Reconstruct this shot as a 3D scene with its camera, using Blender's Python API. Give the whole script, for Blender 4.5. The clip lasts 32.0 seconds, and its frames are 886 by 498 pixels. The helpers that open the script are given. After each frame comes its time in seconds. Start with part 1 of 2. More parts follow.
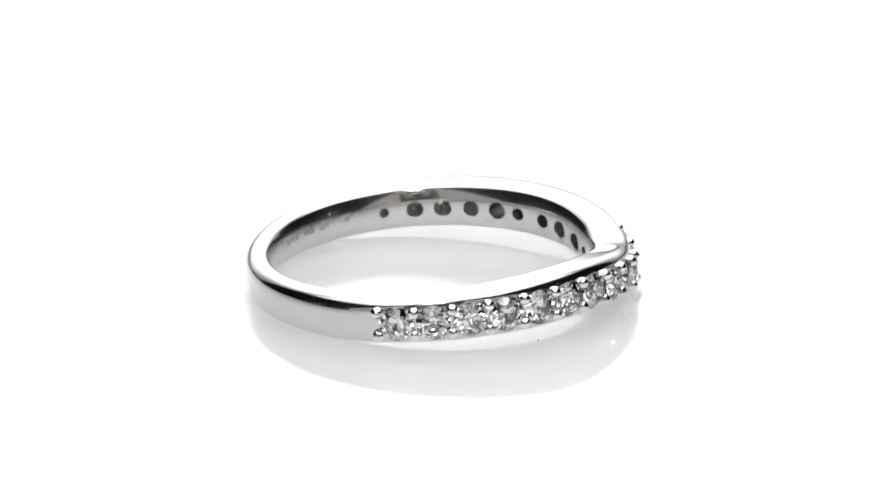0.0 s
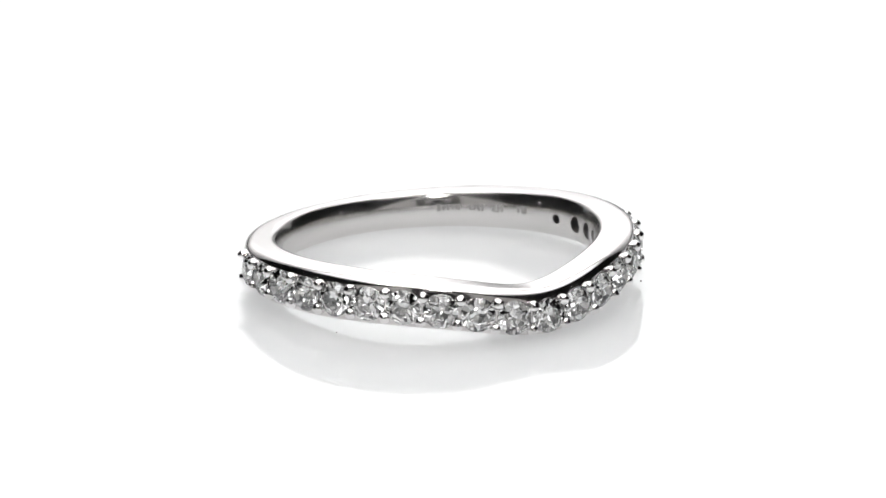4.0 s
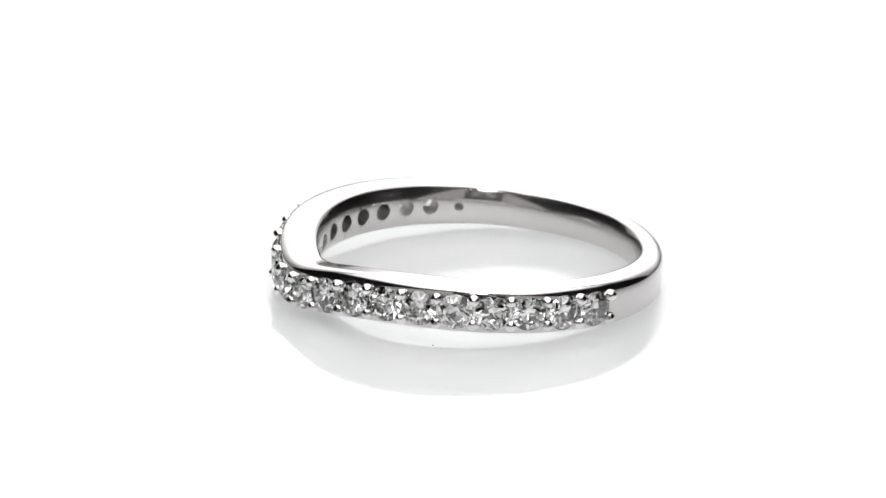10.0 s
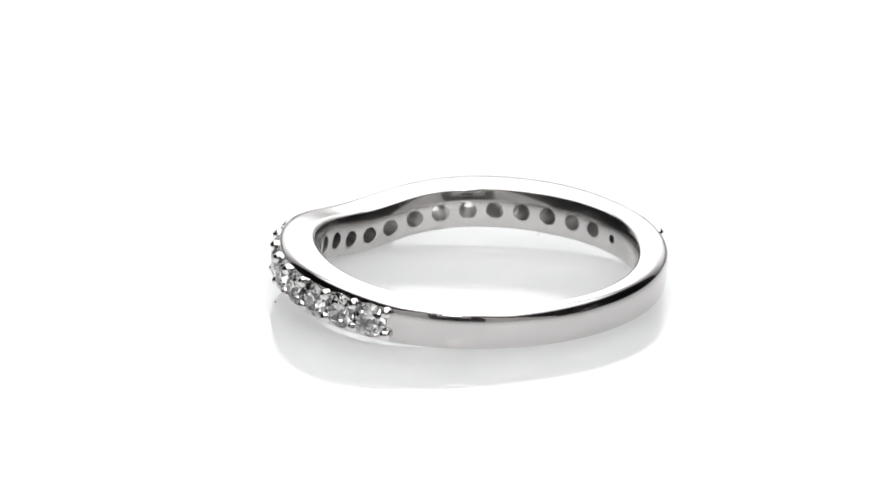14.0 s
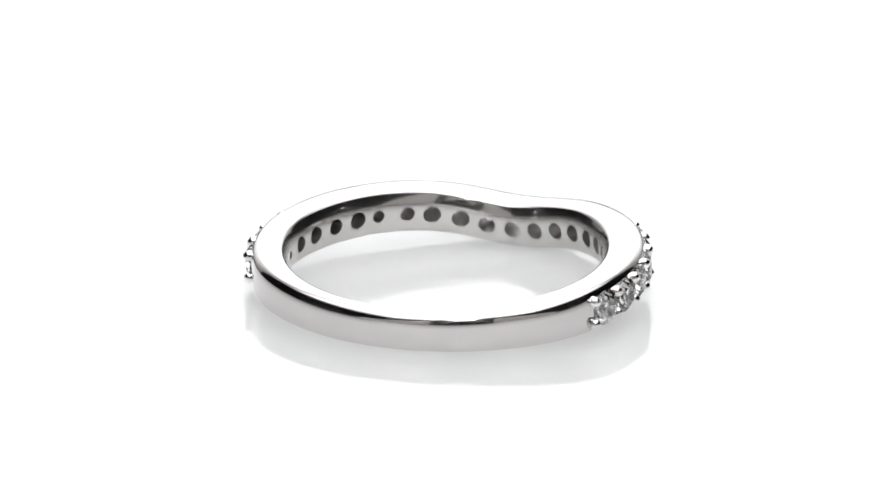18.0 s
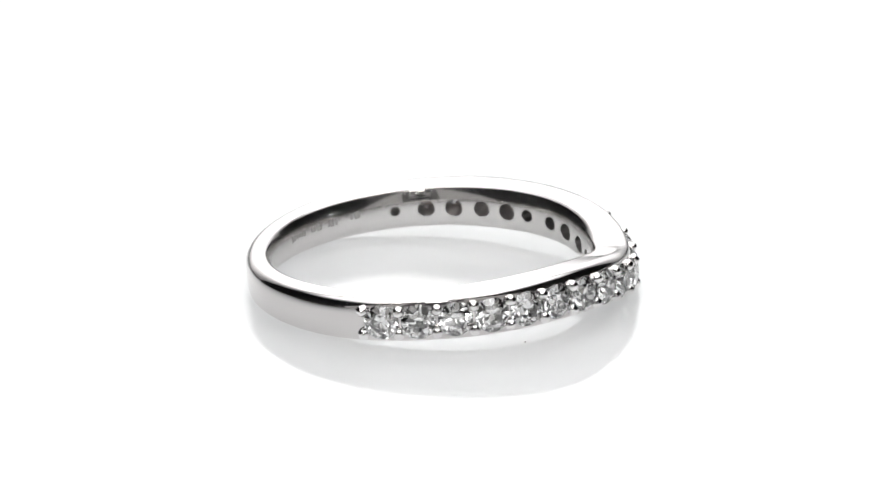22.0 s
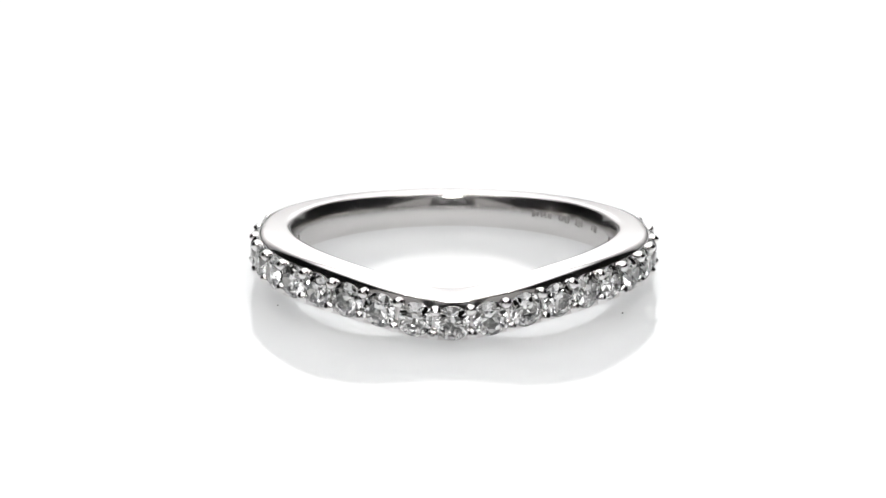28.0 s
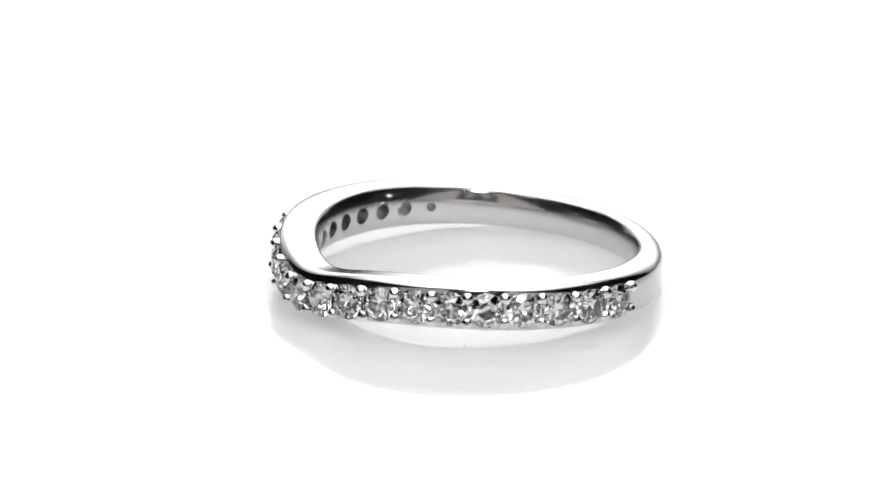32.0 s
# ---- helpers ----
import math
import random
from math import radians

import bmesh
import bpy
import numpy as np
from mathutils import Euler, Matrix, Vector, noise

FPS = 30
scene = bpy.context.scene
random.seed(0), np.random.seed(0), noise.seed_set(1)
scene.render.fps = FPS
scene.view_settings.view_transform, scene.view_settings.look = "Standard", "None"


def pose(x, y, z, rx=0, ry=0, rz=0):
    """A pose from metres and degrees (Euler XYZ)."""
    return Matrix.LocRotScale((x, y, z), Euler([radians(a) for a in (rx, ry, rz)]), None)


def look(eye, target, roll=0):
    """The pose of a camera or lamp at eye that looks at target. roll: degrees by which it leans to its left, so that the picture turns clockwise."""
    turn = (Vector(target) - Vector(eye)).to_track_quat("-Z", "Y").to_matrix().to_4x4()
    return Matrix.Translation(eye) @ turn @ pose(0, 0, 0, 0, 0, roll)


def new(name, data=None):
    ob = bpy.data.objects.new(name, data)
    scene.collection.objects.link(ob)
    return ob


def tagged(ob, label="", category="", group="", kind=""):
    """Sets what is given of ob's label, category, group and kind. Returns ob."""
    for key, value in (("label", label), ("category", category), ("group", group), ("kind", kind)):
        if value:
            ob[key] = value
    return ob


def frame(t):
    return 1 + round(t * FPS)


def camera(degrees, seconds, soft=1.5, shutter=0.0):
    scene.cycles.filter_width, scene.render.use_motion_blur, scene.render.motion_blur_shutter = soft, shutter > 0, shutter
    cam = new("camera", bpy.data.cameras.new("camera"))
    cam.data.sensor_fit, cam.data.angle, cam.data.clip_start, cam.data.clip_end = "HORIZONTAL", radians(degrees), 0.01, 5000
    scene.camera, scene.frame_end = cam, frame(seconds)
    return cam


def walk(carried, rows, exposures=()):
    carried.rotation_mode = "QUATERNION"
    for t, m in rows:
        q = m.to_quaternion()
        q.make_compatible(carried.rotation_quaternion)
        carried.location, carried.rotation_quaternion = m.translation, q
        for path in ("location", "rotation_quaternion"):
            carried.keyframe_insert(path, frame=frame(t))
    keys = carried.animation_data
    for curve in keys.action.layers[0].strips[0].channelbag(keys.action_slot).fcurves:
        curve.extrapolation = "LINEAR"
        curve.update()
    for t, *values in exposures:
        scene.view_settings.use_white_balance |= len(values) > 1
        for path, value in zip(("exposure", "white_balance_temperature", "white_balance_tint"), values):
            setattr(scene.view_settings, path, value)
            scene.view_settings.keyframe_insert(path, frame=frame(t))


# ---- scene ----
SECONDS = 32.0
MM = 0.001
TURN = -360.0 / 21.759        # degrees a second, clockwise seen from above
START = 4.4                   # heading of the ring's dipped point at the start
LEAN = -4.6                   # the ring leans on its shank and on its dipped point
SETBACK, SIDESTEP = 1.20, -0.10   # ring's centre from the turntable's axis, mm

# ---------------------------------------------------------------- camera
EYE_DIST, EYE_ELEV = 0.426, radians(18.22)
AIM = (-0.00063, 0.0, 0.00200)
cam = camera(6.09, SECONDS, soft=1.25)
EYE = (0.0, -EYE_DIST * math.cos(EYE_ELEV), EYE_DIST * math.sin(EYE_ELEV) + 0.00193)
cam.data.dof.use_dof, cam.data.dof.focus_distance, cam.data.dof.aperture_fstop = True, 0.420, 105.0
walk(cam, [(0.0, look(EYE, AIM, 0.11)), (SECONDS, look(EYE, AIM, 0.11))])

# ---------------------------------------------------------------- light
world = bpy.data.worlds.new("world")
scene.world = world
world.use_nodes = True
world.node_tree.nodes["Background"].inputs["Color"].default_value = (0.02, 0.02, 0.021, 1)
world.node_tree.nodes["Background"].inputs["Strength"].default_value = 1.0
TOP_GLOW, BACK_GLOW, KEY_GLOW, SPARK_GLOW = 2.10, 1.46, 15.0, 60.0


# ---------------------------------------------------------------- materials
def material(name):
    m = bpy.data.materials.new(name)
    m.use_nodes = True
    nodes = m.node_tree.nodes
    return m, nodes, m.node_tree.links, nodes["Principled BSDF"]


def noise_node(nodes, links, scale, detail=4.0, space="Object"):
    co = nodes.new("ShaderNodeTexCoord")
    n = nodes.new("ShaderNodeTexNoise")
    n.inputs["Scale"].default_value = scale
    n.inputs["Detail"].default_value = detail
    links.new(co.outputs[space], n.inputs["Vector"])
    return n


def ranged(nodes, links, value, lo, hi):
    r = nodes.new("ShaderNodeMapRange")
    r.inputs["To Min"].default_value, r.inputs["To Max"].default_value = lo, hi
    links.new(value, r.inputs["Value"])
    return r.outputs["Result"]


def polished_metal(name, colour, rough, wavy=0.0, haze=0.0, hazy=0.2):
    """Polished metal; haze is the share of its gloss that fine scratches spread wide."""
    m, nodes, links, p = material(name)
    p.inputs["Base Color"].default_value = (*colour, 1)
    p.inputs["Metallic"].default_value = 1.0
    n = noise_node(nodes, links, 900.0)
    links.new(ranged(nodes, links, n.outputs["Fac"], rough * 0.6, rough * 1.5), p.inputs["Roughness"])
    if haze:
        wide = nodes.new("ShaderNodeBsdfPrincipled")
        wide.inputs["Base Color"].default_value = (*colour, 1)
        wide.inputs["Metallic"].default_value = 1.0
        wide.inputs["Roughness"].default_value = hazy
        mix = nodes.new("ShaderNodeMixShader")
        links.new(ranged(nodes, links, noise_node(nodes, links, 1500.0).outputs["Fac"], haze * 0.8, haze * 1.2), mix.inputs["Fac"])
        links.new(p.outputs["BSDF"], mix.inputs[1])
        links.new(wide.outputs["BSDF"], mix.inputs[2])
        links.new(mix.outputs["Shader"], nodes["Material Output"].inputs["Surface"])
    if wavy:
        w = noise_node(nodes, links, 420.0, 2.0)
        b = nodes.new("ShaderNodeBump")
        b.inputs["Strength"].default_value = wavy
        b.inputs["Distance"].default_value = 0.0001
        links.new(w.outputs["Fac"], b.inputs["Height"])
        links.new(b.outputs["Normal"], p.inputs["Normal"])
    return m


def plain(name, colour, rough, grain=200.0, spread=0.06):
    m, nodes, links, p = material(name)
    n = noise_node(nodes, links, grain)
    mix = nodes.new("ShaderNodeMix")
    mix.data_type = "RGBA"
    mix.inputs["A"].default_value = (*[c * (1 - spread) for c in colour], 1)
    mix.inputs["B"].default_value = (*[min(1, c * (1 + spread)) for c in colour], 1)
    links.new(n.outputs["Fac"], mix.inputs["Factor"])
    links.new(mix.outputs["Result"], p.inputs["Base Color"])
    p.inputs["Roughness"].default_value = rough
    return m


def glowing(name, colour, strength, reach_x, reach_y, edge_x, edge_y):
    """A lit diffuser cloth: even in the middle, falling off towards its edges."""
    m, nodes, links, p = material(name)
    p.inputs["Base Color"].default_value = (0.8, 0.8, 0.8, 1)
    p.inputs["Emission Color"].default_value = (*colour, 1)
    co = nodes.new("ShaderNodeTexCoord")
    split = nodes.new("ShaderNodeSeparateXYZ")
    links.new(co.outputs["Object"], split.inputs["Vector"])
    out = None
    for axis, half, edge in (("X", reach_x, edge_x), ("Y", reach_y, edge_y)):
        dist = nodes.new("ShaderNodeMath")
        dist.operation = "ABSOLUTE"
        links.new(split.outputs[axis], dist.inputs[0])
        fall = nodes.new("ShaderNodeMapRange")
        fall.interpolation_type = "SMOOTHSTEP"
        fall.inputs["From Min"].default_value, fall.inputs["From Max"].default_value = half * (1 - edge), half
        fall.inputs["To Min"].default_value, fall.inputs["To Max"].default_value = 1.0, 0.08
        links.new(dist.outputs[0], fall.inputs["Value"])
        if out is None:
            out = fall.outputs["Result"]
        else:
            mul = nodes.new("ShaderNodeMath")
            mul.operation = "MULTIPLY"
            links.new(out, mul.inputs[0])
            links.new(fall.outputs["Result"], mul.inputs[1])
            out = mul.outputs[0]
    gain = nodes.new("ShaderNodeMath")
    gain.operation = "MULTIPLY"
    gain.inputs[1].default_value = strength
    links.new(out, gain.inputs[0])
    links.new(gain.outputs[0], p.inputs["Emission Strength"])
    return m


def lamp_glow(name, strength):
    m, nodes, links, p = material(name)
    p.inputs["Emission Color"].default_value = (1.0, 0.99, 0.97, 1)
    p.inputs["Emission Strength"].default_value = strength
    return m


def diamond_material():
    m, nodes, links, p = material("diamond")
    g = nodes.new("ShaderNodeBsdfGlass")
    g.inputs["IOR"].default_value = 2.42
    g.inputs["Roughness"].default_value = 0.0
    g.inputs["Color"].default_value = (1.0, 1.0, 1.0, 1)
    links.new(g.outputs["BSDF"], nodes["Material Output"].inputs["Surface"])
    return m


def acrylic_material():
    m, nodes, links, p = material("white_acrylic")
    n = noise_node(nodes, links, 60.0)
    mix = nodes.new("ShaderNodeMix")
    mix.data_type = "RGBA"
    mix.inputs["A"].default_value = (0.86, 0.87, 0.875, 1)
    mix.inputs["B"].default_value = (0.88, 0.885, 0.89, 1)
    links.new(n.outputs["Fac"], mix.inputs["Factor"])
    links.new(mix.outputs["Result"], p.inputs["Base Color"])
    p.inputs["IOR"].default_value = 1.49
    p.inputs["Subsurface Weight"].default_value = 1.0
    p.inputs["Subsurface Radius"].default_value = (1.0, 1.0, 1.0)
    p.inputs["Subsurface Scale"].default_value = 0.018
    links.new(ranged(nodes, links, noise_node(nodes, links, 250.0).outputs["Fac"], 0.008, 0.022), p.inputs["Roughness"])
    return m


WHITE_GOLD = polished_metal("white_gold", (0.675, 0.655, 0.650), 0.05, 0.05, 0.40, 0.19)
INNER_METAL = polished_metal("brushed_inner_white_gold", (0.675, 0.660, 0.650), 0.07, 0.06, 0.50, 0.24)
BEAD_METAL = polished_metal("bead_white_gold", (0.82, 0.81, 0.805), 0.10, 0.12)
# Seats painted brighter than the band, putting extra light into the stones.
BRIGHTENED_SEAT = polished_metal("brightened_seat_white_gold", (0.91, 0.90, 0.895), 0.30, 0.2)
HOLE_METAL = polished_metal("bored_hole_white_gold", (0.66, 0.64, 0.63), 0.32, 0.2)
MARK_METAL = polished_metal("engraved_mark", (0.42, 0.41, 0.40), 0.4, 0.3)
DIAMOND = diamond_material()
ACRYLIC = acrylic_material()
CHARCOAL = plain("charcoal_paint", (0.060, 0.058, 0.058), 0.8, 8.0)
TABLE_PAINT = plain("dark_table_laminate", (0.025, 0.025, 0.027), 0.6, 30.0)
FABRIC_BLACK = plain("black_nylon", (0.012, 0.012, 0.013), 0.7, 80.0)
# Camera body colour, kept pale so its mirrored patch isn't dark.
PALE_FILL_PLASTIC = plain("pale_fill_plastic", (0.58, 0.575, 0.57), 0.55, 60.0, 0.05)
DUST = plain("grey_dust", (0.22, 0.21, 0.20), 0.9, 3000.0, 0.2)
TOP_DIFFUSER = glowing("top_diffuser", (1.0, 1.0, 1.0), TOP_GLOW, 0.45, 0.50, 0.45, 0.45)
BACK_DIFFUSER = glowing("back_diffuser", (1.0, 1.0, 1.0), BACK_GLOW, 0.51, 0.29, 0.97, 0.42)
KEY_DIFFUSER = lamp_glow("key_lamp_diffuser", KEY_GLOW)
SPARK_DIFFUSER = lamp_glow("small_lamp_lens", SPARK_GLOW)
# Grey of the added fill cards, set pale to lift dark reflections.
FILL_CARD = plain("grey_card", (0.62, 0.605, 0.59), 0.8, 120.0, 0.05)


# ---------------------------------------------------------------- small builders
def mesh_from(name, bm, mats, smooth=False):
    me = bpy.data.meshes.new(name)
    bm.normal_update()
    bm.to_mesh(me)
    bm.free()
    for m in mats:
        me.materials.append(m)
    if smooth:
        me.shade_smooth()
    return me


def part(name, bm, mat, parent, label="", m=None, smooth=False):
    me = bm if isinstance(bm, bpy.types.Mesh) else mesh_from(name, bm, [mat], smooth)
    ob = new(name, me)
    ob.parent = parent
    if m is not None:
        ob.matrix_local = m
    return tagged(ob, label) if label else ob


def box(bm, cx, cy, cz, sx, sy, sz, bevel=0.0):
    made = bmesh.ops.create_cube(bm, size=1.0, matrix=Matrix.Translation((cx, cy, cz)) @ Matrix.Diagonal((sx, sy, sz, 1)))
    if bevel:
        edges = list({e for v in made["verts"] for e in v.link_edges})
        bmesh.ops.bevel(bm, geom=edges, offset=bevel, segments=2, affect="EDGES", profile=0.5)


def revolved(bm, profile, n):
    """A closed solid from (radius, height) pairs that begin and end on the axis."""
    rings = []
    for r, z in profile:
        if r < 1e-9:
            rings.append([bm.verts.new((0, 0, z))])
        else:
            rings.append([bm.verts.new((r * math.cos(2 * math.pi * i / n), r * math.sin(2 * math.pi * i / n), z)) for i in range(n)])
    for a, b in zip(rings, rings[1:]):
        for i in range(n):
            j = (i + 1) % n
            if len(a) == 1:
                bm.faces.new((a[0], b[j], b[i]))
            elif len(b) == 1:
                bm.faces.new((a[i], a[j], b[0]))
            else:
                bm.faces.new((a[i], a[j], b[j], b[i]))
    bmesh.ops.recalc_face_normals(bm, faces=bm.faces)


# ---------------------------------------------------------------- the dark studio
def studio():
    bm = bmesh.new()
    box(bm, 0, 0, -0.045, 1.6, 1.6, 0.03, 0.004)
    tagged(new("table", mesh_from("table", bm, [TABLE_PAINT])), "dark laminate table top under the turntable", "table", kind="structure")
    for name, c, s in (("wall_north", (0, 2.05, 0.45), (4.2, 0.1, 2.5)), ("wall_south", (0, -2.05, 0.45), (4.2, 0.1, 2.5)),
                       ("wall_east", (2.05, 0, 0.45), (0.1, 4.0, 2.5)), ("wall_west", (-2.05, 0, 0.45), (0.1, 4.0, 2.5)),
                       ("floor", (0, 0, -0.85), (4.2, 4.2, 0.1)), ("ceiling", (0, 0, 1.75), (4.2, 4.2, 0.1))):
        bm = bmesh.new()
        box(bm, *c, *s)
        tagged(new(name, mesh_from(name, bm, [CHARCOAL])), "dark charcoal painted studio surface", "wall" if "wall" in name else name, kind="structure")


def softbox(name, label, m, w, h, glow, rods):
    """A flat light box: black tray, white diffuser on its -Z side."""
    root = new(name)
    root.matrix_world = m
    tagged(root, label, "softbox")
    bm = bmesh.new()
    box(bm, 0, 0, 0.03, w + 0.02, h + 0.02, 0.05, 0.006)
    part("tray", bm, FABRIC_BLACK, root)
    bm = bmesh.new()
    box(bm, 0, 0, 0.0, w, h, 0.004, 0.001)
    part("diffuser", bm, glow, root, "white glowing diffuser")
    for x, y, a, b in rods:
        bm = bmesh.new()
        p0, p1 = m.inverted() @ Vector((x, y, a)), m.inverted() @ Vector((x, y, b))
        bmesh.ops.create_cone(bm, cap_ends=True, segments=16, radius1=0.008, radius2=0.008, depth=(p1 - p0).length,
                              matrix=Matrix.Translation((p0 + p1) / 2) @ (p1 - p0).to_track_quat("Z", "Y").to_matrix().to_4x4())
        part("rod", bm, FABRIC_BLACK, root, "thin black metal support rod")
    return root


def rod(bm, p0, p1, r):
    p0, p1 = Vector(p0), Vector(p1)
    bmesh.ops.create_cone(bm, cap_ends=True, segments=14, radius1=r, radius2=r, depth=(p1 - p0).length,
                          matrix=Matrix.Translation((p0 + p1) / 2) @ (p1 - p0).to_track_quat("Z", "Y").to_matrix().to_4x4())


def lamp(name, label, at, w, h, glow, foot, is_round):
    """A small lamp that faces the turntable, on a pole with a round foot."""
    root = tagged(new(name), label, "lamp")
    root.location = (foot[0], foot[1], -0.03)
    inv = Matrix.Translation((-foot[0], -foot[1], 0.03))
    aim = inv @ look(at, (0, 0, 0))
    bm = bmesh.new()
    if is_round:
        bmesh.ops.create_cone(bm, cap_ends=True, segments=32, radius1=w * 1.15, radius2=w * 0.8, depth=0.03, matrix=aim @ Matrix.Translation((0, 0, 0.017)))
    else:
        box(bm, 0, -0.012, 0.012, 4 * w, 2 * h + 0.032, 0.02, 0.003)
        bm.transform(aim)
    part("housing", bm, FABRIC_BLACK, root)
    bm = bmesh.new()
    if is_round:
        bmesh.ops.create_cone(bm, cap_ends=True, segments=32, radius1=w, radius2=w, depth=0.002, matrix=aim)
    else:
        box(bm, 0, 0, 0, 2 * w, 2 * h, 0.003, 0.001)
        bm.transform(aim)
    part("lens", bm, glow, root, "glowing white lamp face")
    bm = bmesh.new()
    top = aim @ Vector((0, 0, 0.02))
    rod(bm, (0, 0, 0.004), (0, 0, top.z), 0.003)
    rod(bm, (0, 0, top.z - 0.002), tuple(top), 0.003)
    part("pole", bm, FABRIC_BLACK, root)
    bm = bmesh.new()
    revolved(bm, [(0, 0.008), (0.028, 0.008), (0.03, 0.006), (0.03, 0), (0, 0)], 32)
    part("foot", bm, FABRIC_BLACK, root)
    return root


def video_camera():
    """The camera on its tabletop stand, seen mirrored in the polished metal; its body is made pale to brighten that
    reflection.
    """
    eye = Vector(EYE)
    foot = (eye.x, eye.y - 0.09, -0.03)
    root = tagged(new("video_camera"), "pale grey video camera with a black lens on a tabletop stand", "camera")
    root.location = foot
    aim = Matrix.Translation(Vector(foot)).inverted() @ look(EYE, AIM)
    bm = bmesh.new()
    box(bm, 0, 0.0, 0.080, 0.165, 0.105, 0.06, 0.008)
    bm.transform(aim)
    part("body", bm, PALE_FILL_PLASTIC, root, "camera body, pale grey to fill its dark reflection")
    bm = bmesh.new()
    revolved(bm, [(0, 0.014), (0.020, 0.012), (0.029, 0.006), (0.032, 0.008), (0.033, 0.03), (0.030, 0.052), (0, 0.052)], 48)
    bm.transform(aim)
    part("lens_barrel", bm, FABRIC_BLACK, root)
    bm = bmesh.new()
    top = aim @ Vector((0, -0.03, 0.080))
    rod(bm, (0, top.y, 0.006), tuple(top), 0.009)
    part("post", bm, FABRIC_BLACK, root)
    bm = bmesh.new()
    revolved(bm, [(0, 0.010), (0.055, 0.010), (0.058, 0.007), (0.058, 0), (0, 0)], 40)
    bm.transform(Matrix.Translation((0, top.y, 0)))
    part("foot", bm, FABRIC_BLACK, root)
    return root


def sparkle_led_bar(y):
    """An added, unseen bar of small bright diodes that puts sparkle in the stones and prongs, under the front edge of
    the overhead softbox, hung from the ceiling.
    """
    root = tagged(new("sparkle_led_bar"), "added unseen bar of small bright white diodes for sparkle", "led bar", "led bars")
    root.location = (0, y, 0.45)
    bm = bmesh.new()
    box(bm, 0, 0, 0.006, 0.74, 0.014, 0.010, 0.002)
    part("rail", bm, FABRIC_BLACK, root)
    for k in range(12):
        bm = bmesh.new()
        revolved(bm, [(0, -0.0035), (0.0025, -0.003), (0.0038, -0.001), (0.004, 0.001), (0, 0.001)], 16)
        part("diode", bm, SPARK_DIFFUSER, root, "", Matrix.Translation((-0.33 + 0.06 * k, 0, 0)))
    for x in (-0.34, 0.34):
        bm = bmesh.new()
        rod(bm, (x, -0.015, 0.006), (x, -0.015, 1.25), 0.002)
        part("hanger", bm, FABRIC_BLACK, root)


def fill_board(side):
    """An added, unseen grey card on the table beside the camera, standing in for pale surroundings; its slanted top
    fades the mirrored dark band.
    """
    bm = bmesh.new()
    front = [bm.verts.new((side * x, -0.0025, z)) for x, z in ((-0.13, 0), (0.17, 0), (0.17, 0.05), (-0.13, 0.33))]
    made = bmesh.ops.extrude_face_region(bm, geom=[bm.faces.new(front)])
    bmesh.ops.translate(bm, vec=(0, 0.005, 0), verts=[v for v in made["geom"] if isinstance(v, bmesh.types.BMVert)])
    bmesh.ops.recalc_face_normals(bm, faces=bm.faces)
    ob = tagged(new("unseen_fill_board", mesh_from("unseen_fill_board", bm, [FILL_CARD])), "unseen grey fill card added on the table beside the camera", "reflector board", "reflector boards")
    ob.matrix_world = pose(side * 0.24, -0.37, -0.03, 0, 0, side * 32)


# ---------------------------------------------------------------- turntable
def make_turntable():
    root = tagged(new("turntable"), "glossy white acrylic turntable disc, turning slowly", "turntable")
    bm = bmesh.new()
    revolved(bm, [(0, 0), (0.060, 0), (0.1085, 0), (0.1096, -0.0004), (0.11, -0.0015), (0.11, -0.0105), (0.1096, -0.0116), (0.1085, -0.012), (0, -0.012)], 192)
    me = mesh_from("disc", bm, [ACRYLIC])
    part("disc", me, ACRYLIC, root)
    bm = bmesh.new()
    revolved(bm, [(0, -0.0121), (0.055, -0.0121), (0.06, -0.0135), (0.06, -0.03), (0, -0.03)], 64)
    part("base", bm, FABRIC_BLACK, root, "black turntable drive base")
    return root


# ---------------------------------------------------------------- the ring
R_IN = 8.37
PITCH = radians(222.9 / 21)
STONES = 21
ROW_SHIFT = radians(1.15)
# azure holes drilled behind the stones: angle in degrees, radius in mm
HOLES = [(-102.7, 0.24), (-92.0, 0.42), (-82.0, 0.44), (-71.5, 0.46), (-61.0, 0.46), (-50.7, 0.46), (-40.6, 0.46), (-30.3, 0.46), (-20.5, 0.46), (-10.5, 0.45),
         (-0.9, 0.45), (9.2, 0.45), (19.0, 0.46), (29.5, 0.46), (38.8, 0.38), (50.5, 0.34), (59.5, 0.46), (70.0, 0.43), (80.8, 0.46), (91.0, 0.44), (102.4, 0.26)]
STONE_R = 0.895


def wrap(a):
    return (a + math.pi) % (2 * math.pi) - math.pi


def ease(u):
    u = min(1.0, max(0.0, u))
    return u * u * (3 - 2 * u)


def askew(a):
    """The shank sits a little to one side of the dip."""
    return 0.09 * math.sin(a) * ease((abs(math.degrees(wrap(a))) - 85) / 40)


def r_out(a):
    """The shank follows a circle round the turntable's axis, the set half a rounder one."""
    d = abs(math.degrees(wrap(a)))
    shank, crown = 10.72 + SETBACK * math.cos(radians(d)), 10.12
    h = max(0.24 - abs(shank - crown), 0) / 0.24
    pulled = (0.09 + 0.09 * math.sin(a)) * math.exp(-((d - 48) / 26.0) ** 2)
    return min(shank, crown) - h * h * 0.06 + 0.07 * math.exp(-(d / 25.0) ** 2) - pulled - askew(a)


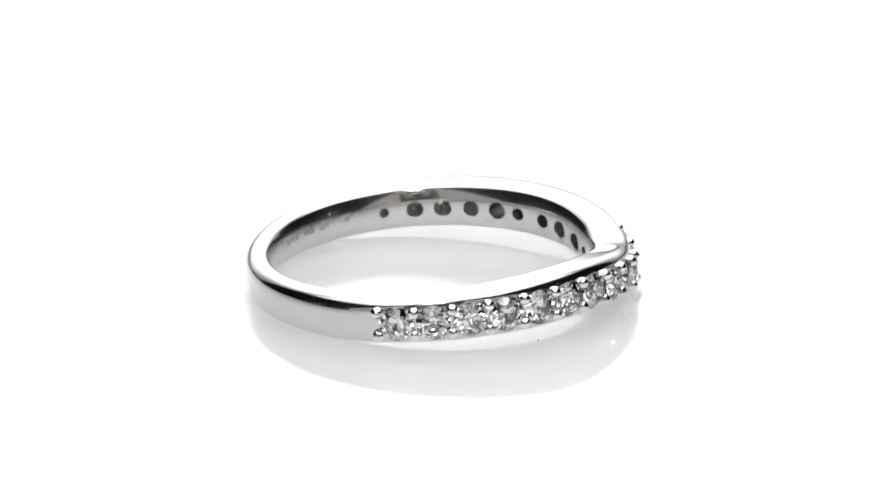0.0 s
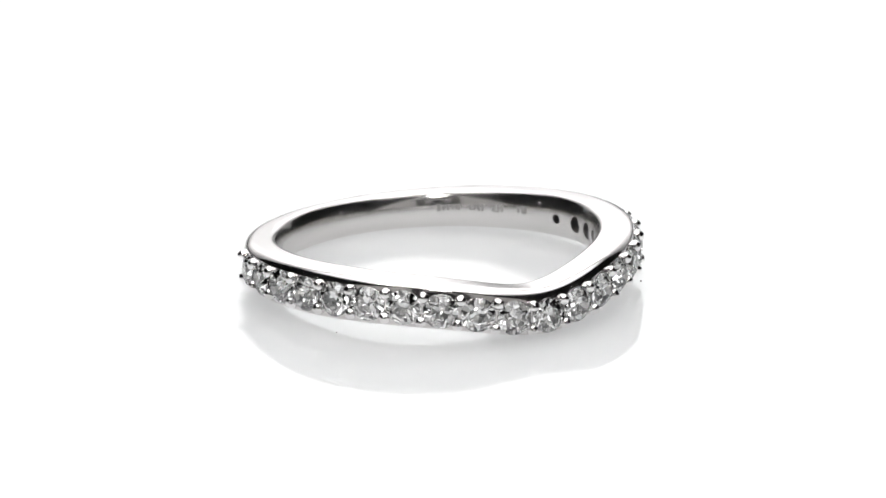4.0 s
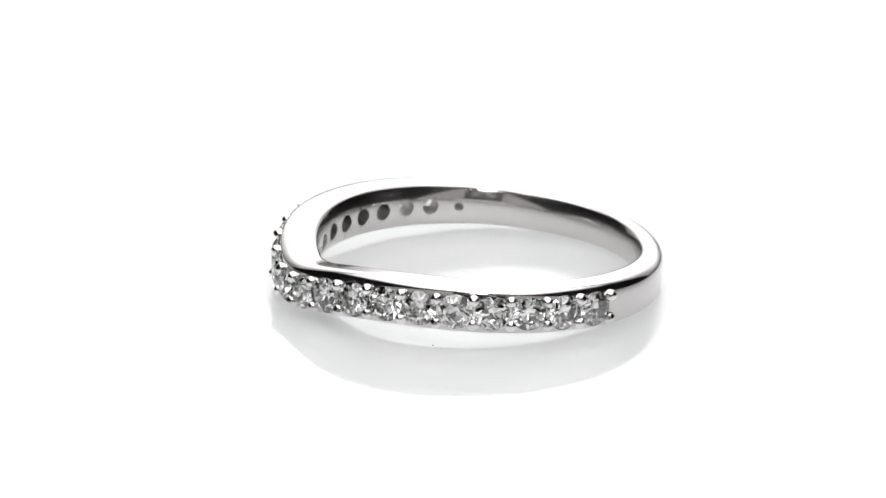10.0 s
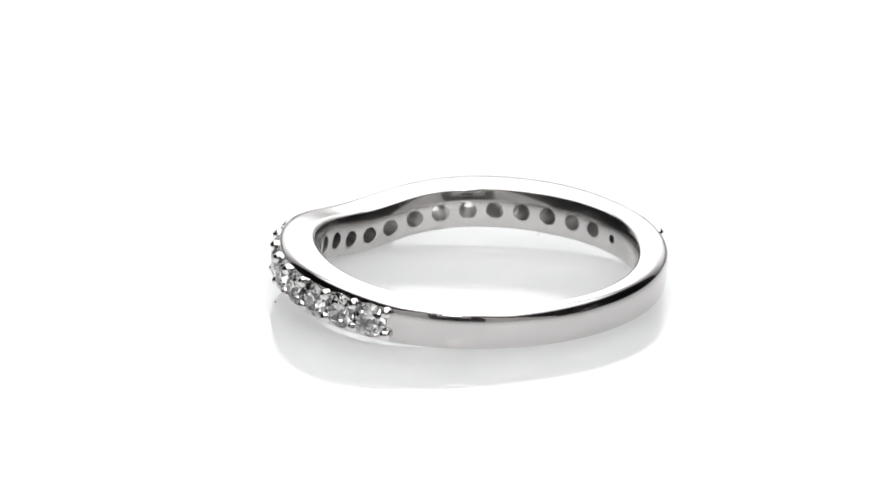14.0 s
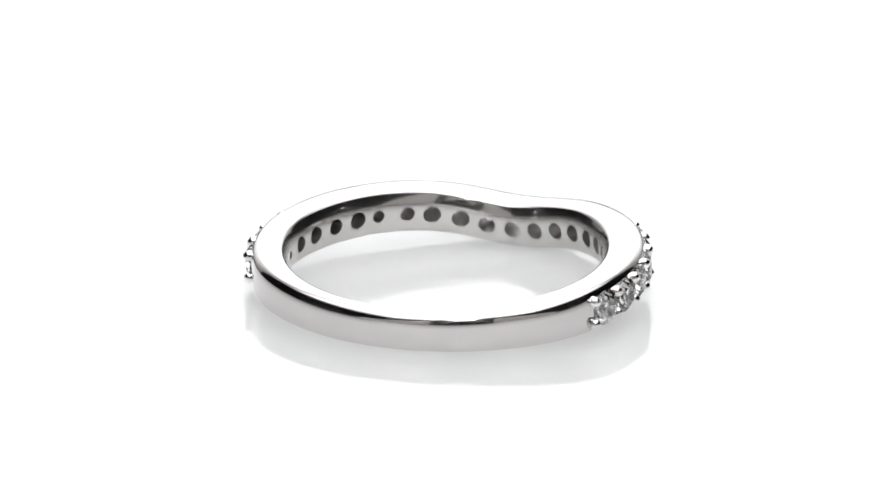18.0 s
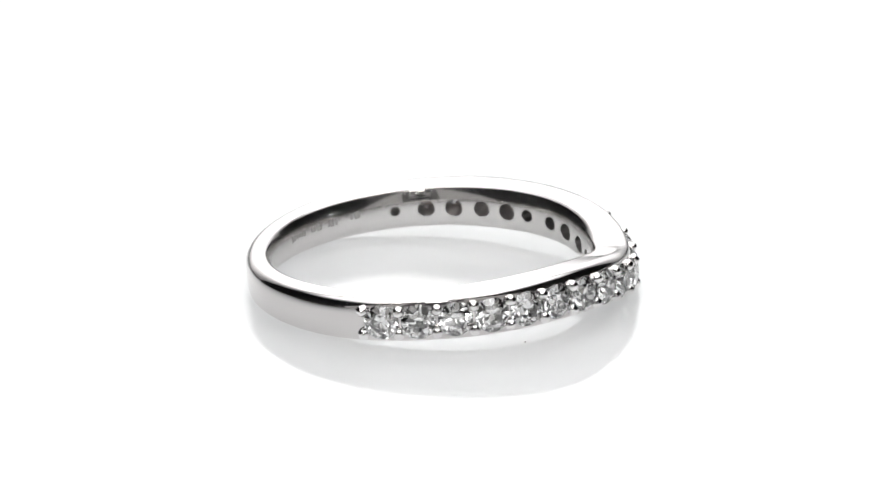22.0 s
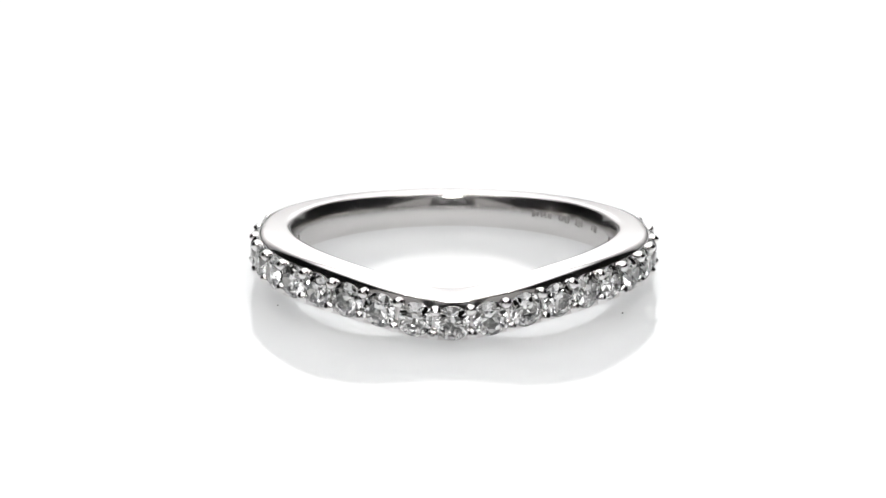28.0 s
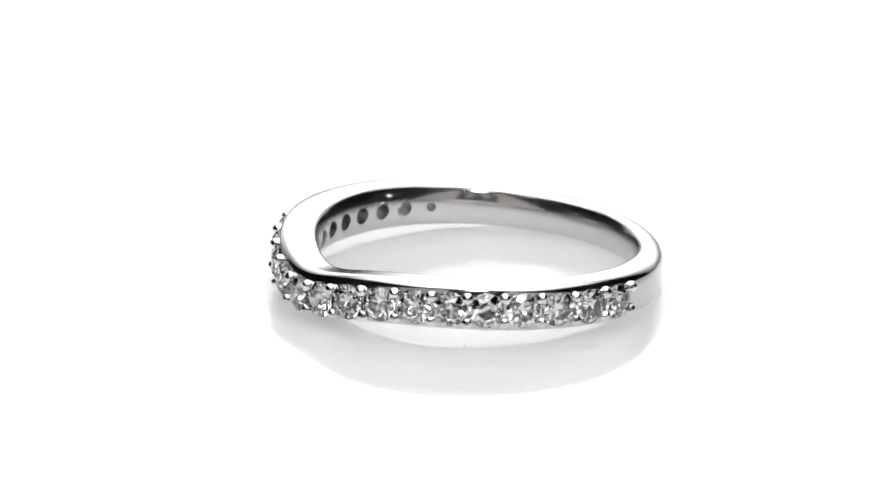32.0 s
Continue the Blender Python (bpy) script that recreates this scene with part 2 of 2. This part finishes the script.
def r_in(a):
    d = abs(math.degrees(wrap(a)))
    shoulder = (0.46 + 0.03 * math.sin(a)) * math.exp(-((d - 60) / 38.0) ** 2)
    return R_IN - 0.34 * math.exp(-(d / 40.0) ** 2) - shoulder - 0.17 * ease((d - 90) / 50) - askew(a)


def half_height(a):
    return 0.97 + 0.20 * ease((180 - abs(math.degrees(wrap(a)))) / 120)


def mid_height(a):
    return -1.30 / (1 + (math.degrees(wrap(a)) / 27.0) ** 2)


DOMING = 0.53


def top_edge(a):
    """Radius of the rounded upper outer edge: soft on the shank, tighter above the stones."""
    d = abs(math.degrees(wrap(a)))
    return 0.40 + 0.04 * math.exp(-(d / 45.0) ** 2) + 0.08 * ease((d - 95) / 35)


def row_drop(a):
    """How far the row of stones sits below the middle of the band, mm."""
    return 0.07 + 0.15 * math.exp(-(math.degrees(wrap(a)) / 45.0) ** 2)


def shell(r, z, ri, ro, hh, top):
    """Signed distance in the band's cross-section, mm: rounded outer edges, a domed comfort-fit inside."""
    px = r + z * z / 14 - (ri + ro) / 2
    outer_edge, inner_edge = (top, 0.18) if z > 0 else (0.12, 0.15)
    qx, qz = px - (ro - ri) / 2 + outer_edge, abs(z) - hh + outer_edge
    a = min(max(qx, qz), 0) + math.hypot(max(qx, 0), max(qz, 0)) - outer_edge
    bow = hh / DOMING
    cx = ri + bow
    b = math.hypot(r - cx, z) - bow if r < cx else abs(z) - bow
    h = max(inner_edge - abs(a - b), 0) / inner_edge
    return max(a, b) + h * h * inner_edge / 4


def shell_at(p):
    a = math.atan2(p[1], p[0])
    z = p[2] - mid_height(a)
    return shell(math.hypot(p[0], p[1]), z, r_in(a), r_out(a), half_height(a), top_edge(a))


def shell_normal(p):
    e = 0.004
    return Vector([shell_at(p + d) - shell_at(p - d) for d in (Vector((e, 0, 0)), Vector((0, e, 0)), Vector((0, 0, e)))]).normalized()


def profile(a):
    """The band's cross-section at angle a: (radius, height) pairs."""
    ri, ro, hh = r_in(a), r_out(a), half_height(a)
    mid = (ri + ro) / 2 + 0.1
    out = []
    for cr, cz, k, a0 in ((ro, hh, 0.34, 0), (ri + 0.2 * hh, hh, 0.40, 90), (ri + 0.2 * hh, -hh, 0.12, 180), (ro, -hh, 0.13, 270)):
        sx, sz = (1 if cr == ro else -1), (1 if cz > 0 else -1)
        for i in range(8):
            b = radians(a0 + 90 * i / 7)
            out.append((cr - sx * k + k * math.cos(b), cz - sz * k + k * math.sin(b)))
    full = []
    for i, (r, z) in enumerate(out):
        full.append((r, z))
        if i % 8 == 7:
            r2, z2 = out[(i + 1) % len(out)]
            n = 8 if i == 15 else 4
            full += [(r + (r2 - r) * f / n, z + (z2 - z) * f / n) for f in range(1, n)]
    fitted = []
    for r, z in full:
        lo, hi = 0.5, 1.6
        for _ in range(15):
            f = (lo + hi) / 2
            if shell(mid + (r - mid) * f, z * f, ri, ro, hh, top_edge(a)) < 0:
                lo = f
            else:
                hi = f
        fitted.append((mid + (r - mid) * lo, z * lo))
    return fitted


def stone_frame(a):
    """Pose of a stone at angle a: Z points out of the band, X along it."""
    e = 0.01
    r = r_out(a) + 0.02
    p0 = Vector((r * math.cos(a - e), r * math.sin(a - e), mid_height(a - e) - row_drop(a - e)))
    p1 = Vector((r * math.cos(a + e), r * math.sin(a + e), mid_height(a + e) - row_drop(a + e)))
    out = Vector((math.cos(a), math.sin(a), 0))
    x = (p1 - p0).normalized()
    y = out.cross(x).normalized()
    z = x.cross(y).normalized()
    m = Matrix((x, y, z)).transposed().to_4x4()
    m.translation = (p0 + p1) / 2
    return m


def stone_angles():
    return [ROW_SHIFT + (k - (STONES - 1) / 2) * PITCH for k in range(STONES)]


def band_mesh():
    n = 540
    rows = []
    bm = bmesh.new()
    for i in range(n):
        a = 2 * math.pi * i / n
        rows.append([bm.verts.new((r * math.cos(a), r * math.sin(a), z + mid_height(a))) for r, z in profile(a)])
    k = len(rows[0])
    for i in range(n):
        p, q = rows[i], rows[(i + 1) % n]
        for j in range(k):
            bm.faces.new((p[j], q[j], q[(j + 1) % k], p[(j + 1) % k]))
    bmesh.ops.recalc_face_normals(bm, faces=bm.faces)
    solid = new("band_blank", mesh_from("band_blank", bm, [WHITE_GOLD, BRIGHTENED_SEAT, HOLE_METAL]))
    bm = bmesh.new()
    pieces = [(stone_frame(a), [(0, 0.9), (0.915, 0.9), (0.915, -0.03), (0.41, -0.62), (0.3, -0.82), (0, -0.82)]) for a in stone_angles()]
    for deg, hole in HOLES:
        a = radians(deg * 1.008 if deg > 0 else deg)
        raised = Matrix.Translation((0, 0.10 * math.exp(-(deg / 60) ** 2), 0))
        pieces.append((stone_frame(a) @ raised, [(0, -0.30), (hole * 0.92, -0.30), (hole, -1.2), (hole, -2.9), (0, -2.9)]))
    for k, (m, outline) in enumerate(pieces):
        one = bmesh.new()
        revolved(one, outline, 28)
        for f in one.faces:
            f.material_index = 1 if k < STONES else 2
        one.transform(m)
        tmp = bpy.data.meshes.new("tmp")
        one.to_mesh(tmp)
        one.free()
        bm.from_mesh(tmp)
        bpy.data.meshes.remove(tmp)
    cutter = new("seat_cutter", mesh_from("seat_cutter", bm, [WHITE_GOLD, BRIGHTENED_SEAT, HOLE_METAL]))
    mod = solid.modifiers.new("seats", "BOOLEAN")
    mod.operation, mod.object, mod.solver, mod.use_self = "DIFFERENCE", cutter, "EXACT", True
    me = bpy.data.meshes.new_from_object(solid.evaluated_get(bpy.context.evaluated_depsgraph_get()))
    me.name = "band"
    for ob in (solid, cutter):
        old = ob.data
        bpy.data.objects.remove(ob)
        bpy.data.meshes.remove(old)
    me.materials.append(INNER_METAL)
    for f in me.polygons:
        flat = Vector((f.center.x, f.center.y, 0)).normalized()
        if f.material_index == 0 and f.normal.dot(flat) < -0.72:
            f.material_index = 3
    me.shade_smooth()
    cache, normals = {}, [None] * len(me.loops)
    for f in me.polygons:
        for li in f.loop_indices:
            vi = me.loops[li].vertex_index
            if f.material_index in (0, 3):
                if vi not in cache:
                    cache[vi] = shell_normal(me.vertices[vi].co)
                normals[li] = cache[vi]
            else:
                normals[li] = f.normal.copy()
    me.normals_split_custom_set(normals)
    return me


def brilliant_mesh(seed):
    """A round brilliant cut from a rod, facet by facet and none quite true, with its girdle in the XY plane."""
    rng = random.Random(seed)
    R, g = STONE_R, 0.02 * STONE_R
    bm = bmesh.new()
    bmesh.ops.create_cone(bm, cap_ends=True, segments=32, radius1=R, radius2=R, depth=3 * R)
    table = g + 0.44 * R * math.tan(radians(34))
    cuts = [((0, 0, table), (0, 0, 1))]
    for i in range(8):
        b = math.pi / 4 * i
        for turn, slope, co in ((0, 34, (R, g)), (22.5, 21, (0.56 * R * math.cos(math.pi / 8), table)), (11.25, 39.5, (R, g)), (-11.25, 39.5, (R, g))):
            c, k = b + radians(turn + rng.gauss(0, 1.6)), radians(slope + rng.gauss(0, 1.3))
            cuts.append(((co[0] * math.cos(c), co[0] * math.sin(c), co[1]), (math.sin(k) * math.cos(c), math.sin(k) * math.sin(c), math.cos(k))))
        for turn, slope in ((0, 40.7), (11.25, 42.2), (-11.25, 42.2)):
            c, k = b + radians(turn + rng.gauss(0, 1.6)), radians(slope + rng.gauss(0, 1.1))
            cuts.append(((R * math.cos(c), R * math.sin(c), -g), (math.sin(k) * math.cos(c), math.sin(k) * math.sin(c), -math.cos(k))))
    for co, no in cuts:
        res = bmesh.ops.bisect_plane(bm, geom=bm.verts[:] + bm.edges[:] + bm.faces[:], dist=1e-5, plane_co=co, plane_no=no, clear_outer=True)
        edges = [e for e in res["geom_cut"] if isinstance(e, bmesh.types.BMEdge) and e.is_boundary]
        if edges:
            bmesh.ops.holes_fill(bm, edges=edges)
    bmesh.ops.remove_doubles(bm, verts=bm.verts, dist=1e-4)
    bmesh.ops.recalc_face_normals(bm, faces=bm.faces)
    return mesh_from("diamond", bm, [DIAMOND])


def bead_mesh(seed, r=0.31):
    """A prong: a short shaft with a domed, hand-pushed, slightly lumpy head."""
    bm = bmesh.new()
    head = [(r * math.cos(radians(b)), 0.04 + r * 0.95 * math.sin(radians(b))) for b in range(0, 90, 10)]
    revolved(bm, [(0, -0.7), (r * 0.90, -0.7), (r * 0.94, -0.1)] + head + [(0, 0.04 + r * 0.95)], 24)
    for v in bm.verts:
        if v.co.z > -0.2:
            v.co *= 1 + 0.10 * noise.noise(v.co * 4.2 + Vector((seed * 7.3, 0, 0)))
    return mesh_from("prong", bm, [BEAD_METAL], True)


def make_ring():
    root = tagged(new("ring"), "polished white gold contour band with a row of diamonds", "ring")
    me = band_mesh()
    lean = Matrix.Rotation(radians(LEAN), 4, "Y")
    low = min((lean @ v.co).z for v in me.vertices)
    rest = Matrix.Diagonal((MM, MM, MM, 1)) @ Matrix.Translation((-SETBACK, SIDESTEP, -low)) @ lean
    me.transform(rest)
    scale = Matrix.Diagonal((MM, MM, MM, 1))
    part("band", me, None, root, "polished white gold band dipping to a soft point")
    stones, beads = [brilliant_mesh(k) for k in range(8)], [bead_mesh(k) for k in range(6)]
    for small in stones + beads:
        small.transform(scale)
    unscale = Matrix.Diagonal((1 / MM, 1 / MM, 1 / MM, 1))
    rng = random.Random(4)
    for k, a in enumerate(stone_angles()):
        spin = pose(0, 0, 0, rng.uniform(-3, 3), rng.uniform(-3, 3), rng.uniform(0, 45))
        part("diamond", stones[k * 5 % 8], None, root, "round brilliant-cut clear diamond", rest @ stone_frame(a) @ spin @ unscale)
    for k in range(STONES + 1):
        a = ROW_SHIFT + (k - STONES / 2) * PITCH
        for w in (0.63, -0.63):
            m = stone_frame(a) @ pose(rng.uniform(-0.04, 0.04), w * half_height(a) / 1.2 + rng.uniform(-0.03, 0.03), 0.04, rng.uniform(-8, 8), rng.uniform(-8, 8), rng.uniform(0, 360))
            part("prong", rng.choice(beads), None, root, "", rest @ m @ unscale)
    stamp(root, rest)
    return root


def stamp(root, rest):
    """Worn, unreadable marks inside the shank: short dark strokes sunk in the metal."""
    rng = random.Random(11)
    for a0, n, tall in ((117.5, 3, 0.44), (127, 3, 0.50), (134.5, 4, 0.46), (143, 6, 0.44)):
        for i in range(n):
            a = radians(a0 + i * 1.5 + rng.uniform(-0.35, 0.35))
            h = tall * rng.uniform(0.6, 1.0)
            bm = bmesh.new()
            box(bm, 0, 0, 0, 0.05, rng.uniform(0.11, 0.19), h, 0.012)
            if rng.random() < 0.6:
                box(bm, 0, 0.05, h * rng.choice((-0.4, 0.0, 0.4)), 0.05, 0.21, 0.09, 0.012)
            m = rest @ Matrix.Rotation(a, 4, "Z") @ Matrix.Translation((r_in(a) + 0.017, 0, mid_height(a) + 0.12)) @ Matrix.Rotation(radians(rng.uniform(-14, 14)), 4, "X")
            bm.transform(m)
            part("hallmark", bm, MARK_METAL, root, "" if i else "worn engraved hallmark stroke")


studio()
softbox("softbox", "overhead black softbox with a white glowing diffuser", pose(0, -0.05, 0.50), 0.90, 1.00, TOP_DIFFUSER, [(-0.3, -0.05, 0.55, 1.7), (0.3, -0.05, 0.55, 1.7)])
softbox("softbox", "upright black softbox with a glowing diffuser behind the turntable", pose(0, 0.48, 0.305, -90), 1.10, 0.58, BACK_DIFFUSER, [(-0.42, 0.51, -0.03, 0.07), (0.42, 0.51, -0.03, 0.07)])
lamp("key_lamp", "small white panel lamp on a thin stand above the camera", (0, -0.378, 0.278), 0.040, 0.020, KEY_DIFFUSER, (0.16, -0.44), False)
for side in (-1, 1):
    lamp("spot_lamp", "small round lamp on a thin stand beside the turntable", (side * 0.34, -0.08, 0.085), 0.0025, 0.0025, SPARK_DIFFUSER, (side * 0.36, -0.085), True)
    fill_board(side)
# Added rows of diodes, only for more specks of light in the stones.
for y in (-0.47, -0.36, -0.25):
    sparkle_led_bar(y)
video_camera()
turntable = make_turntable()
ring = make_ring()


def dust(x, y, size, seed, mat):
    """A lint speck lying on the disc; its origin is the turntable's axis so that it rides round."""
    rng = random.Random(seed)
    bm = bmesh.new()
    bmesh.ops.create_icosphere(bm, subdivisions=2, radius=size)
    for v in bm.verts:
        v.co *= rng.uniform(0.7, 1.25)
        v.co.x *= 1.6
    low = min(v.co.z for v in bm.verts)
    bm.transform(Matrix.Diagonal((MM, MM, MM, 1)) @ Matrix.Translation((x, y, -low)) @ Matrix.Rotation(rng.uniform(0, 6), 4, "Z"))
    return tagged(new("dust_speck", mesh_from("dust_speck", bm, [mat])), "tiny grey dust speck on the white disc", "dust speck", "dust on the turntable")


specks = [dust(3.46, 8.9, 0.035, 1, DUST), dust(4.1, -8.65, 0.028, 3, DUST)]


# ---------------------------------------------------------------- what moves
# the hand-driven disc runs unevenly: seconds, and degrees by which it lags behind an even turn
LAG = [(0, 0.5), (1, 0.8), (2, 1.5), (3, 2.4), (3.5, 2.5), (4.5, 1.9), (5.5, 1.0), (6.5, 0.1), (8, -0.3), (10, 0.0), (12, 0.0), (14, -0.6), (16.5, 0.0), (19, -0.4),
       (20, -0.6), (21, -0.5), (22, 0.2), (23, 1.1), (24, 2.9), (25, 4.8), (25.5, 5.3), (26.5, 6.2), (27.5, 7.0), (28, 7.4), (29, 8.5), (30, 10.2), (31, 11.8), (32, 13.5)]


def heading(t):
    return TURN * t + float(np.interp(t, [r[0] for r in LAG], [r[1] for r in LAG]))


def motions():
    times = [0.5 * k for k in range(65)]
    walk(ring, [(t, pose(0, 0, 0, 0, 0, START + heading(t))) for t in times])
    for speck in specks:
        walk(speck, [(t, pose(0, 0, 0, 0, 0, heading(t))) for t in times])
    walk(turntable, [(t, pose(0, 0, 0, 0, 0, heading(t))) for t in times])


motions()
